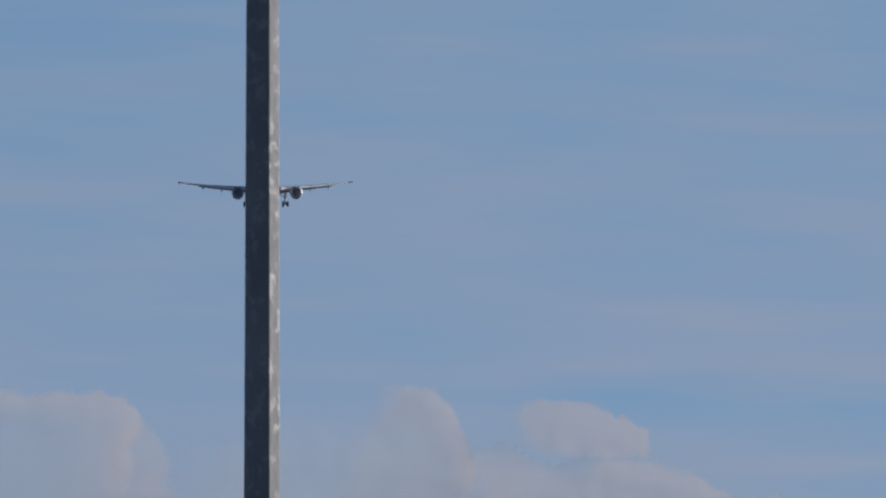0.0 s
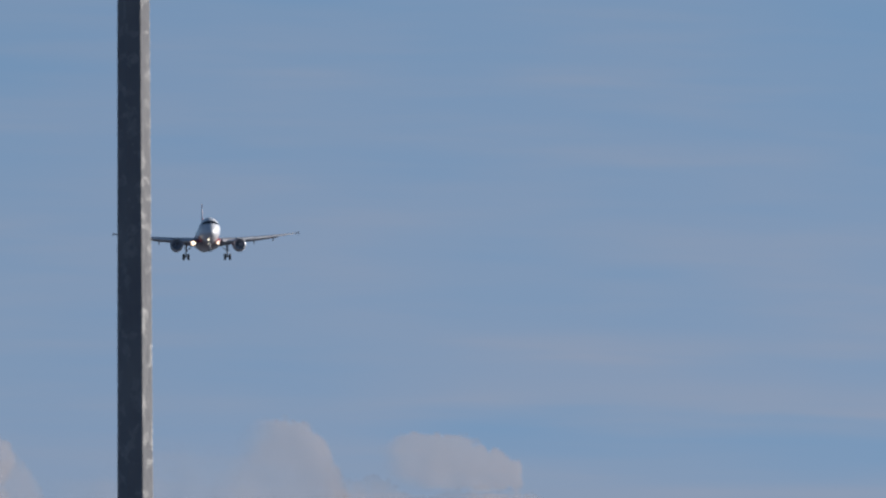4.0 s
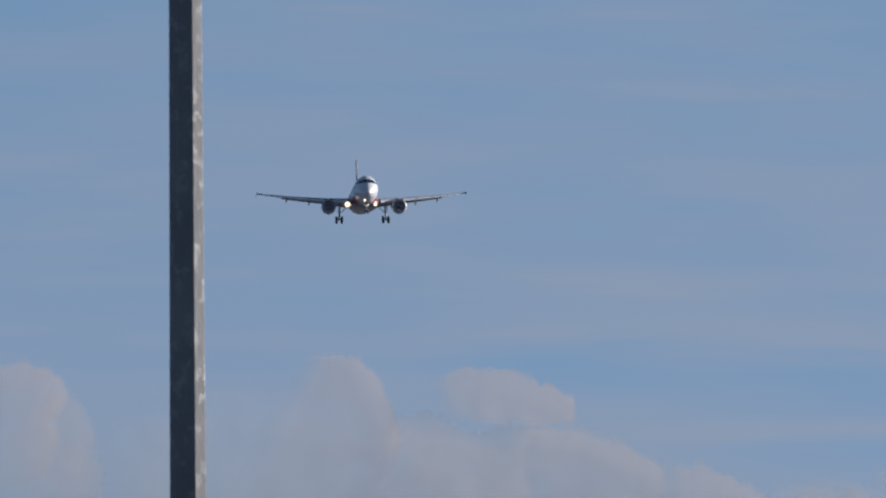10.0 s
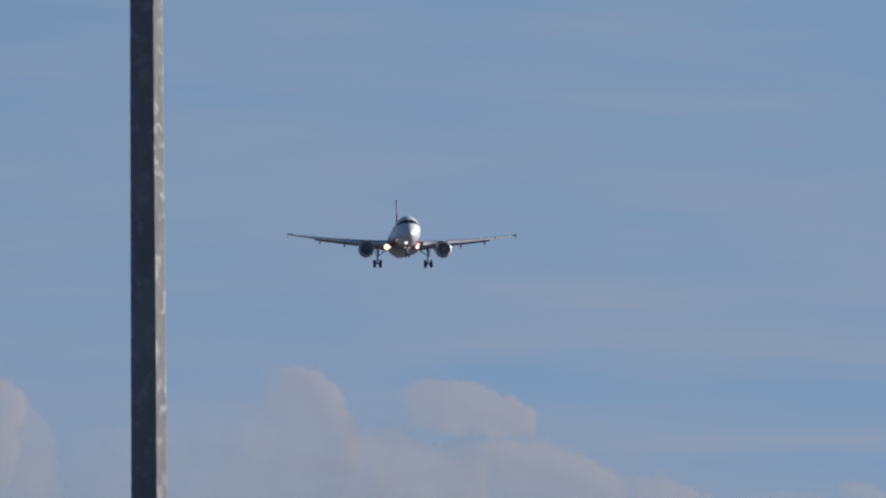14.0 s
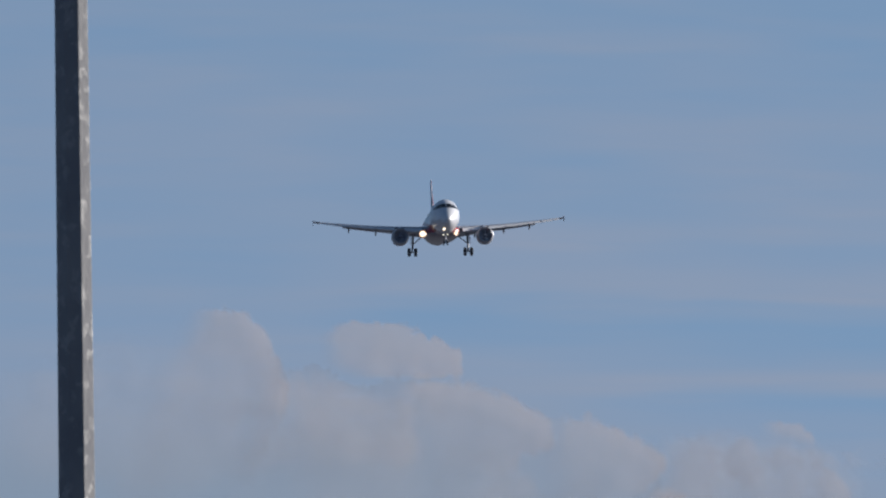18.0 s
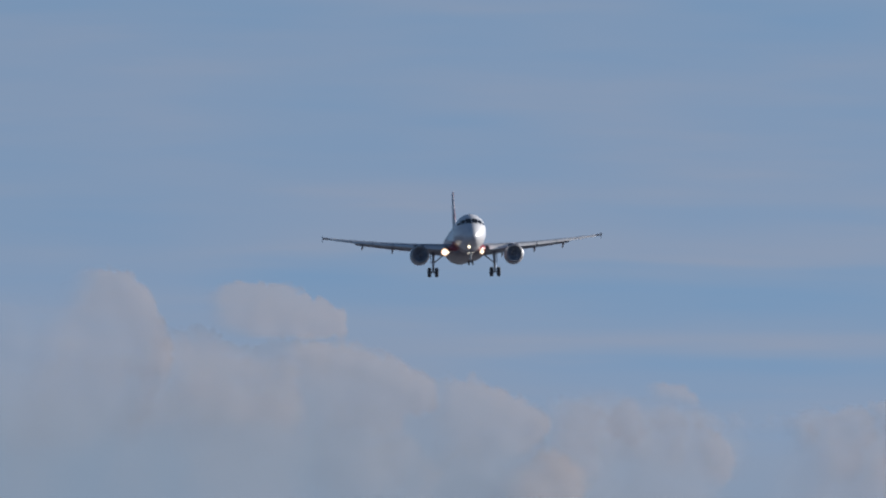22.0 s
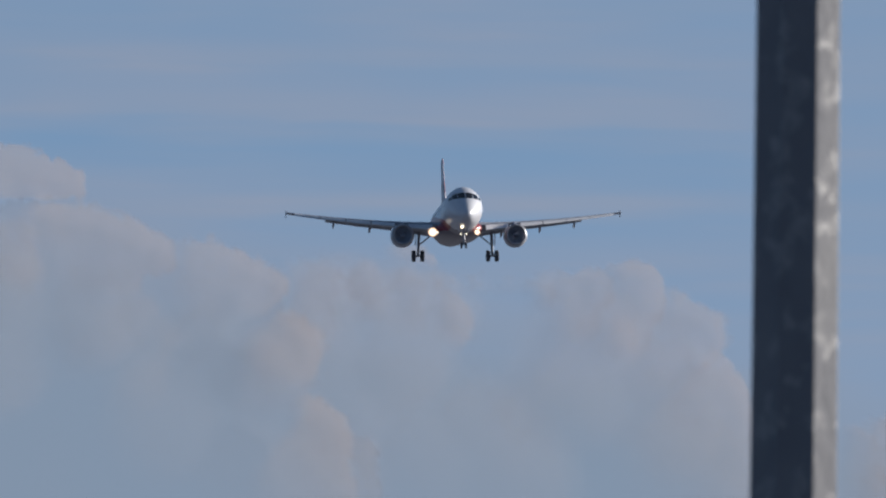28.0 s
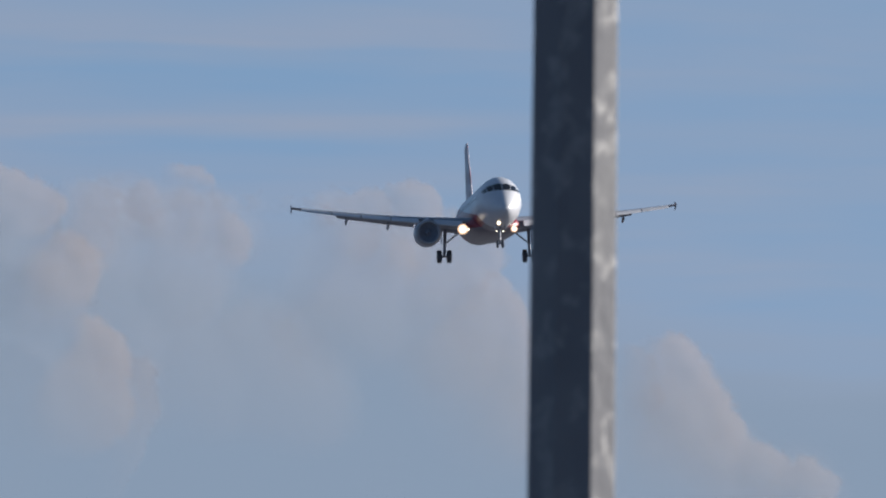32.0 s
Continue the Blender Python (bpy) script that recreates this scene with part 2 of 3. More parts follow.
# ---- clouds: relief sheets laid out to fit the camera's view, far beyond the aircraft, one mesh for each billow ----
PER = 1 / 36663.0  # radians for one step of the cloud plan
LEVEL = 0.0363     # elevation of the plan's zero line
STEP = 4.0
SLANT = 1.05       # sheets slant to face the sun; the row recedes towards its sunward end


def plan_point(u, v, away):
    a = u * PER
    return Vector((math.tan(a) * away, away, EYE.z + (LEVEL - v * PER) * away))


def smooth01(x):
    x = np.clip(x, 0, 1)
    return x * x * (3 - 2 * x)


def blurred(a, times):
    for k in range(times):
        p = np.pad(a, 1, mode="edge")
        a = (p[:-2, 1:-1] + p[2:, 1:-1] + p[1:-1, :-2] + p[1:-1, 2:]) / 4
    return a


def billow(bank, puffs, away, material, seed, name="billow", crisp=7.0, shade_fade=70.0, reach=170.0, floor=0.22, fade=None, base=None, lumps=1.0, cover=1.0, drop=0.0, deep=None):
    """One heap of puffs (u, v, radius): a lumpy relief, crisp at its sunward crown; opacity paints it lit there and
    thins it into shade behind and below.
    """
    every = np.array(puffs, float)
    pad = 40 + 0.4 * shade_fade
    us = np.arange((every[:, 0] - every[:, 2]).min() - pad, (every[:, 0] + every[:, 2]).max() + pad, STEP)
    vs = np.arange((every[:, 1] - every[:, 2]).min() - pad, (every[:, 1] + every[:, 2]).max() + pad + drop, STEP)
    U, V = np.meshgrid(us, vs)
    coarse, middle, fine, drift = (np.zeros(U.shape) for k in range(4))
    for i in range(U.shape[0]):
        for j in range(U.shape[1]):
            q = Vector((U[i, j], V[i, j], 40.0 * seed))
            coarse[i, j] = abs(noise.noise(q / 46))
            middle[i, j] = abs(noise.noise(q / 21 + Vector((7, 3, 1))))
            fine[i, j] = abs(noise.noise(q / 10 + Vector((1, 9, 5))))
            drift[i, j] = noise.fractal(q / 90 + Vector((4, 8, 2)), 1.0, 2.0, 3)
    total = np.full(U.shape, 1e-12)
    for u, v, r in puffs:
        under = np.clip(V - v, 0, drop)
        total += np.exp(np.clip((r - np.hypot(U - u + 0.5 * under + 7 * drift, V - v - under)) / 9, -60, 30))
    smooth = 9 * np.log(total)
    inner = smooth + lumps * (20 * (coarse - 0.2) + 13 * (middle - 0.2) + 6 * (fine - 0.2))
    mask = smooth01((inner + 0.25 * crisp) / crisp)

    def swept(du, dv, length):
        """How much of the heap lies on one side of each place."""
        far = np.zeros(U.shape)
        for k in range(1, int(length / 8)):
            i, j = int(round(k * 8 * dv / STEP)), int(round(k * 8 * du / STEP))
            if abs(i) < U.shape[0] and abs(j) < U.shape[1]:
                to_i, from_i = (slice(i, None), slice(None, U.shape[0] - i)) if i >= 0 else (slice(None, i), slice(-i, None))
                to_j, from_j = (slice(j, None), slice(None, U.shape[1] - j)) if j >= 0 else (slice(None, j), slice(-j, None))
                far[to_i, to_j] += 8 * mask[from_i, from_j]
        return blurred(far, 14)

    # sunward is up and to the right; the far side counts as shaded
    behind, ahead = swept(-0.91, 0.42, 400), swept(0.86, -0.5, 2.2 * shade_fade + 24)
    mask *= smooth01(ahead / shade_fade)
    # light painted into the opacity: full on the sunward crown, thin in shade
    light_cover = mask * (floor + (1 - floor) * np.exp(-(behind / reach) ** 1.3)) * (1 + 0.16 * drift) * cover
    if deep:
        light_cover *= 1 - smooth01((blurred(swept(0, 1, deep), 60) + 30 * drift) / deep)
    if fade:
        light_cover *= 1 - smooth01((V - fade[0] + 20 * drift) / (fade[1] - fade[0]))
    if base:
        light_cover *= smooth01((base - V + 5 * drift) / 12)
    light_cover = np.clip(light_cover, 0, 1)
    # rounded towards the eye; the whole turns its face to the sun's side
    round_off = 46 * (1 - np.exp(-np.clip(blurred(0.72 * smooth + 0.28 * inner, 5), 0, None) / 46))
    depth = ((0.12 if drop else 0.36) * round_off - (U - us.mean()) * SLANT) * PER * away
    keep = light_cover > 0.004
    grow = keep.copy()
    grow[1:, :] |= keep[:-1, :]
    grow[:-1, :] |= keep[1:, :]
    grow[:, 1:] |= keep[:, :-1]
    grow[:, :-1] |= keep[:, 1:]
    index = -np.ones(U.shape, int)
    index[grow] = np.arange(grow.sum())
    points = [plan_point(U[i, j], V[i, j], away) - Vector((0, depth[i, j], 0)) for i, j in zip(*np.nonzero(grow))]
    quads = np.stack((index[:-1, :-1], index[:-1, 1:], index[1:, 1:], index[1:, :-1]), -1).reshape(-1, 4)
    me = bpy.data.meshes.new(name)
    me.from_pydata(points, [], quads[quads.min(1) >= 0].tolist())
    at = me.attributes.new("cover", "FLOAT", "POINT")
    at.data.foreach_set("value", light_cover[grow].astype(np.float32))
    me.shade_smooth()
    me.materials.append(material)
    ob = new(name, me)
    ob.parent = bank


def bank(name, label, heaps, behind_row=0.0, body=0.0):
    """A cloud of several billows; those named later lie nearer."""
    top = new(name)
    if body:
        crowns = [p for h in heaps for p in h["puffs"] if h["material"] is CLOUD]
        # cloud body in the cooler copy, so its colour paints the shade under the crowns
        heaps = [heap(*crowns, seed=heaps[0]["seed"] + 50, material=CLOUD_SHADED, drop=220.0, deep=380.0, crisp=7.0, shade_fade=130.0, reach=300.0, floor=0.7, cover=body)] + list(heaps)
    for k, one in enumerate(heaps):
        u = np.mean([(p[0] - p[2], p[0] + p[2]) for p in one["puffs"]])
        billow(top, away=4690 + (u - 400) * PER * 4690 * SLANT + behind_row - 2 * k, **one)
    tagged(top, label, "cloud", "cloud banks behind the aircraft")


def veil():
    """Thin level streaks and the painted hazy glow that thickens towards the horizon."""
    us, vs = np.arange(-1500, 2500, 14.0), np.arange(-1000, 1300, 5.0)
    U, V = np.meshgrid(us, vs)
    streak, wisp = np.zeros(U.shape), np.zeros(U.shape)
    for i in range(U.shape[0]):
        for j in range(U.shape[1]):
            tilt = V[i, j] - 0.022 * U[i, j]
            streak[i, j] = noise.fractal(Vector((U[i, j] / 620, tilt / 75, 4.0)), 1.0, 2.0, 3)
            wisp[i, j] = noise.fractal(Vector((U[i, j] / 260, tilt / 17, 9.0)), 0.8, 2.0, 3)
    light_cover = 0.20 + 0.27 * smooth01((V + 560) / 500) + 0.06 * smooth01((V + 100) / 400) + 0.32 * streak + 0.10 * wisp * (0.6 + streak)
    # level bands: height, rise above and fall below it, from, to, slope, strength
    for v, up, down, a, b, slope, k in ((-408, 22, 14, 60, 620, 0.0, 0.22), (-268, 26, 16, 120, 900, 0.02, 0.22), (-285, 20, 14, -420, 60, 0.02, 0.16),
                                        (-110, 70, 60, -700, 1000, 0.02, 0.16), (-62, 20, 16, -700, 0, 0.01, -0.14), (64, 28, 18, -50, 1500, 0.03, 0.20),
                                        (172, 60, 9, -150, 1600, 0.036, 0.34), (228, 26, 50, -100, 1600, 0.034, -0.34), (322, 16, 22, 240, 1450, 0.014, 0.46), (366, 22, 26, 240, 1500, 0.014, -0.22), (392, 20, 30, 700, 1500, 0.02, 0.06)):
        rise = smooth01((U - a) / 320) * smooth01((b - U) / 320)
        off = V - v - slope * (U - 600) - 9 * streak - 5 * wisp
        light_cover += k * rise * np.exp(-((off / np.where(off < 0, up, down)) ** 2))
    # grey glow over the horizon, painted for hazy air and shaded cloud, thickest under the cumulus row
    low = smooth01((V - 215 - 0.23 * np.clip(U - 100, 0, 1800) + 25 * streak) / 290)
    light_cover = np.clip(light_cover, 0, 1.2) * (1 - low) + low * 1.75
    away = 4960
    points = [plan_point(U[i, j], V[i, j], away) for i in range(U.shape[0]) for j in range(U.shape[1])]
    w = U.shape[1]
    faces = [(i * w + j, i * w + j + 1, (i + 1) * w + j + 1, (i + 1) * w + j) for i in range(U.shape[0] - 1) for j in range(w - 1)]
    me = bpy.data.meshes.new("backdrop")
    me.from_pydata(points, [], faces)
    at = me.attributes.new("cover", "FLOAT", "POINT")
    at.data.foreach_set("value", light_cover.ravel().astype(np.float32))
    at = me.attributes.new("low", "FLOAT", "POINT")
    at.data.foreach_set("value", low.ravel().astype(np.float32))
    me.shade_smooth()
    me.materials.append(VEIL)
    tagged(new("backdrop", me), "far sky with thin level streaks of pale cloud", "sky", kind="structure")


def heap(*puffs, seed, material=None, **more):
    return dict(puffs=puffs, seed=seed, material=material or CLOUD, **more)


def shaded_heap(*puffs, seed, **more):
    """A soft mass without crisp edges, its shade put into a cooler colour."""
    return heap(*puffs, seed=seed, material=CLOUD_SHADED, crisp=80.0, shade_fade=120.0, floor=0.5, reach=400.0, lumps=0.5, **more)


def clouds():
    bank("cumulus_cloud", "flat-topped pale cumulus bank with a steep side", (
        heap((-1040, 300, 96), (-930, 282, 84), (-850, 264, 66), (-790, 254, 56), (-742, 252, 52), (-800, 330, 90), (-920, 380, 120), cover=0.68, crisp=10, seed=1, reach=110, fade=(300, 520)),
        heap((-730, 322, 62), (-698, 300, 42), (-688, 335, 46), (-720, 395, 70), seed=2, crisp=26, cover=0.36, fade=(330, 520)),
        heap((-682, 392, 52), (-700, 440, 70), (-740, 470, 80), seed=3, crisp=34, cover=0.30, fade=(400, 620)),
    ), 0, 0.6)
    bank("low_cloud", "faint low cloud filling the gap between two cumulus banks", (
        shaded_heap((-600, 350, 62), (-530, 345, 66), (-450, 322, 70), (-380, 320, 74), (-320, 330, 80), (-560, 440, 110), (-420, 440, 120), (-310, 440, 120), (-220, 400, 100), (-160, 420, 80), seed=4, cover=0.7, fade=(430, 720)),
    ), 6)
    bank("cumulus_cloud", "pale cumulus tower with a rounded crown", (
        heap((-262, 232, 40), (-225, 226, 38), (-190, 230, 38), (-176, 252, 40), (-164, 284, 44), (-150, 316, 46), (-140, 345, 44), (-230, 300, 78), (-270, 350, 90), cover=0.68, crisp=10, seed=5, reach=110, shade_fade=110, fade=(280, 540)),
    ), 4, 0.6)
    bank("cumulus_cloud", "small domed cloud cap with a flat base", (
        heap((-18, 256, 34), (14, 248, 30), (2, 276, 40), (50, 270, 46), (62, 259, 40), (92, 261, 40), (122, 273, 38), (150, 282, 36), (176, 284, 24), (194, 274, 19), (110, 300, 44), (50, 300, 46), seed=7, reach=170, floor=0.4, shade_fade=50, base=319),
    ), -3)
    bank("cumulus_cloud", "long sloping cumulus bank with lumpy top edge", (
        heap((105, 362, 40), (150, 360, 38), (195, 362, 38), (236, 370, 36), (268, 384, 36), (302, 394, 36), (336, 416, 36), (160, 420, 70), (250, 440, 64), cover=0.68, crisp=10, seed=8, reach=110, fade=(380, 640)),
        heap((390, 424, 38), (425, 426, 36), (462, 440, 36), (500, 452, 36), (540, 470, 34), (400, 480, 64), (480, 500, 50), cover=0.68, crisp=10, seed=9, reach=110, fade=(440, 660)),
        heap((-112, 352, 50), (-72, 346, 36), (-86, 358, 42), (-30, 352, 34), (-40, 360, 40), (-4, 366, 38), (30, 378, 36), (58, 386, 34), (100, 380, 34), (-60, 420, 74), (0, 430, 60), (80, 440, 60), seed=10, crisp=40, cover=0.55, fade=(390, 640)),
        heap((250, 560, 60), (300, 530, 50), (330, 560, 44), (270, 640, 80), seed=11, reach=90, crisp=30, cover=0.27, fade=(540, 760)),
        heap((560, 548, 38), (588, 560, 36), (596, 590, 36), (566, 620, 44), (520, 600, 60), seed=12, crisp=18, cover=0.62, fade=(580, 760)),
        heap((590, 704, 44), (622, 712, 40), (640, 748, 42), (600, 790, 70), (560, 850, 90), (630, 830, 56), seed=13, crisp=12, cover=0.68, fade=(720, 1020)),
        heap((700, 762, 26), (676, 790, 40), (690, 840, 50), seed=14, crisp=26, cover=0.24, fade=(760, 900)),
    ), 0, 0.6)
    bank("low_cloud", "faint shaded cloud mass under a sloping cumulus bank", (
        shaded_heap((-60, 470, 120), (60, 500, 110), (220, 520, 110), (0, 600, 150), seed=15, cover=0.7, fade=(600, 1000)),
        shaded_heap((400, 560, 90), (480, 640, 100), (330, 720, 150), (480, 820, 150), (640, 820, 120), seed=16, cover=0.6, fade=(640, 1100)),
    ), 8)
    bank("low_cloud", "faint shaded cloud mass between heaped cumulus banks", (
        shaded_heap((560, 510, 60), (640, 500, 64), (720, 505, 62), (800, 510, 60), (860, 520, 56), (620, 600, 110), (760, 620, 120), (900, 730, 110), (540, 640, 110), (800, 800, 140), (960, 820, 140), (590, 510, 80), (670, 720, 110), seed=27, cover=0.85, fade=(660, 1060)),
        shaded_heap((1010, 530, 48), (1060, 545, 76), (1130, 570, 100), (1220, 640, 110), (1080, 680, 130), (1230, 780, 140), (1300, 880, 140), (950, 700, 70), seed=28, cover=0.75, fade=(680, 1080)),
        shaded_heap((1600, 880, 110), (1700, 960, 120), (1850, 1010, 110), seed=29, cover=0.6, fade=(860, 1200)),
    ), 8)
    bank("cumulus_cloud", "small crisp cloud tuft with a flat base", (
        heap((742, 424, 20), (764, 420, 22), (792, 426, 22), (818, 434, 16), seed=17, shade_fade=50, reach=80, base=446, lumps=0.5, cover=0.8),
    ), 9)
    bank("cumulus_cloud", "ragged cumulus shoulder beside a gap of blue", (
        heap((566, 468, 44), (620, 470, 44), (700, 470, 40), (780, 470, 38), (850, 472, 30), (905, 474, 22), (960, 476, 24), (1015, 488, 38), (600, 540, 60), seed=30, material=CLOUD_SHADED, crisp=22, shade_fade=60, reach=500, floor=0.8, cover=0.7, fade=(520, 760)),
        heap((600, 458, 40), (650, 452, 40), (700, 456, 40), (760, 462, 40), (820, 470, 36), (660, 510, 60), (760, 520, 60), seed=18, cover=0.38, crisp=30, shade_fade=70, reach=300, floor=0.7, lumps=0.7, fade=(500, 700)),
        heap((846, 516, 34), (862, 540, 34), (846, 566, 34), (820, 560, 40), seed=19, reach=80, crisp=12, cover=0.68, fade=(530, 680)),
    ), 6)
    bank("cumulus_cloud", "tall heaped cumulus with a sunlit stepped edge", (
        heap((1010, 488, 38), (1060, 492, 38), (1110, 486, 40), (1060, 540, 60), seed=20, cover=0.5, crisp=14, shade_fade=70, reach=240, floor=0.6, lumps=0.7, fade=(530, 720)),
        heap((1160, 480, 42), (1190, 472, 42), (1200, 510, 44), (1150, 560, 66), cover=0.68, crisp=10, seed=21, reach=100, fade=(490, 680)),
        heap((1246, 522, 36), (1280, 540, 36), (1308, 552, 34), (1322, 574, 28), (1260, 590, 56), (1200, 620, 70), cover=0.60, seed=22, reach=110, crisp=12, fade=(540, 800)),
        heap((1146, 566, 34), (1160, 590, 36), (1120, 610, 44), seed=23, reach=70, crisp=12, cover=0.30, fade=(560, 700)),
        heap((1318, 632, 42), (1344, 668, 44), (1362, 712, 42), (1300, 700, 66), (1250, 760, 90), (1370, 780, 60), (1340, 860, 90), cover=0.60, seed=24, reach=120, crisp=12, fade=(680, 1080)),
    ), 3, 0.6)
    bank("cumulus_cloud", "pale cumulus lump low over the horizon", (
        heap((1566, 766, 44), (1560, 820, 60), seed=25, reach=90, crisp=12, cover=0.42, fade=(760, 960)),
        heap((1606, 762, 44), (1638, 758, 44), (1664, 780, 40), (1672, 815, 42), (1706, 850, 42), (1726, 890, 46), (1640, 860, 90), (1640, 960, 120), (1790, 960, 60), (1880, 990, 60), crisp=14, seed=26, reach=150, cover=0.68, fade=(800, 1150)),
    ), 0, 0.6)


# ---- lamp posts: eight-sided tapered galvanised shafts ----
def lamp_post():
    post = new("lamp_post")
    rings = []
    for k in range(41):
        z = 0.02 + k * 0.25
        r = (0.217 - 0.0068 * z) / 2 / math.cos(math.pi / 8)
        rings.append([Vector((r * math.cos(math.pi / 8 + i * math.pi / 4), r * math.sin(math.pi / 8 + i * math.pi / 4), z)) for i in range(8)])
    shaft = part("shaft", loft(rings), ZINC, post, smooth=False)
    bev = shaft.modifiers.new("worn_edges", "BEVEL")
    bev.width, bev.segments, bev.limit_method, bev.angle_limit = 0.003, 2, "ANGLE", radians(30)
    plate = bmesh.new()
    bmesh.ops.create_cube(plate, size=1, matrix=Matrix.Translation((0, 0, 0.0125)) @ Matrix.Diagonal((0.4, 0.4, 0.025, 1)))
    bmesh.ops.bevel(plate, geom=plate.edges[:], offset=0.006, segments=2, affect="EDGES")
    part("base_plate", plate, ZINC, post)
    for x in (-0.15, 0.15):
        for y in (-0.15, 0.15):
            part("bolt", rod((x, y, 0.02), (x, y, 0.075), 0.014, sides=6), ZINC, post, smooth=False)
    return tagged(post, "tapered eight-sided galvanised steel lamp post, spangled and weathered", "lamp post", "lamp posts")


def posts():
    first = lamp_post()
    first.matrix_basis = pose(-1.4006, 107.9, 0, rz=1.0)
    copy_thing(first, pose(1.879, 48.5, 0, ry=1.2, rz=0))  # leans a little


# ---- the airliner: nose towards -y, origin between the main wheels ----
AXIS = 3.52   # height of the hull's centre line over the main wheels' axles
BACK = 17.7   # from the nose tip to the main wheels

HULL_TABLE = ((0, -0.76, 0.03, 0.03), (0.15, -0.75, 0.33, 0.31), (0.5, -0.71, 0.63, 0.61), (1.0, -0.63, 0.93, 0.91), (1.7, -0.50, 1.23, 1.22), (2.5, -0.33, 1.50, 1.53), (3.3, -0.17, 1.70, 1.79),
              (4.2, -0.06, 1.85, 1.95), (5.2, -0.01, 1.94, 2.04), (6.5, 0, 1.975, 2.07), (15, 0, 1.975, 2.07), (24, 0, 1.975, 2.07), (27, 0.15, 1.90, 1.92), (30, 0.45, 1.60, 1.57),
              (33, 0.85, 1.10, 1.07), (35.5, 1.2, 0.65, 0.63), (37.2, 1.45, 0.30, 0.30), (37.57, 1.48, 0.12, 0.12))


def hull_point(s, angle, out=0.0):
    """Station from the nose and degrees from the crest towards +x."""
    zc, hw, hh = curve_at(HULL_TABLE, s)
    a = radians(angle)
    return Vector(((hw + out) * math.sin(a), s - BACK, AXIS + zc + 0.16 * min(s / 4, 1) + (hh * 1.04 + out + (0.15 * min(s / 5, 1) if math.cos(a) > 0 else 0)) * math.cos(a)))


def hull_patch(s0, s1, a0, a1, out=0.012, slant=0.0, n=5):
    """A pane or panel that follows the hull, slightly proud of it, with edges turned into the hull."""
    bm = bmesh.new()
    grid = []
    for i in range(-1, n + 1):
        row = []
        for k in range(-1, n + 1):
            rim = i in (-1, n) or k in (-1, n)
            f, g = min(max(k, 0), n - 1) / (n - 1), min(max(i, 0), n - 1) / (n - 1)
            row.append(bm.verts.new(hull_point(s0 + (s1 - s0) * g + slant * f, a0 + (a1 - a0) * f, -0.03 if rim else out)))
        grid.append(row)
    for i in range(n + 1):
        for k in range(n + 1):
            bm.faces.new((grid[i][k], grid[i][k + 1], grid[i + 1][k + 1], grid[i + 1][k]))
    return bm


def foil(x, s, chord, z, thick, nose_up, droop=0.0):
    """A closed wing section at span x."""
    prof = []
    shape = ((1.0, 0.002), (0.85, 0.022), (0.65, 0.045), (0.45, 0.060), (0.28, 0.064), (0.14, 0.053), (0.05, 0.034), (0.01, 0.015), (0, 0))
    for f, h in shape:
        prof.append((f, h * thick / 0.12))
    for f, h in shape[-2:0:-1]:
        prof.append((f, -h * 0.85 * thick / 0.12))
    a = radians(nose_up)
    pts = []
    for f, h in prof:
        yy, zz = f * chord, h * chord
        pts.append(Vector((x, s - BACK + yy * math.cos(a) + zz * math.sin(a), AXIS + z - yy * math.sin(a) + zz * math.cos(a))))
    return pts


def wing_data(x):
    """Leading edge station, chord, height at span x."""
    s = 11.3 + (x - 1.5) * 0.5206
    if x < 6.4:
        chord = 7.0 + (4.15 - 7.0) * (x - 1.5) / 4.9
    else:
        chord = 4.15 + (1.6 - 4.15) * (x - 6.4) / 10.65
    z = -0.95 + (x - 1.5) * 0.0790 + 0.80 * (max(x, 0) / 17.05) ** 2.2
    return s, chord, z


def side(points, sgn):
    return [[Vector((sgn * p.x, p.y, p.z)) for p in r] for r in points]


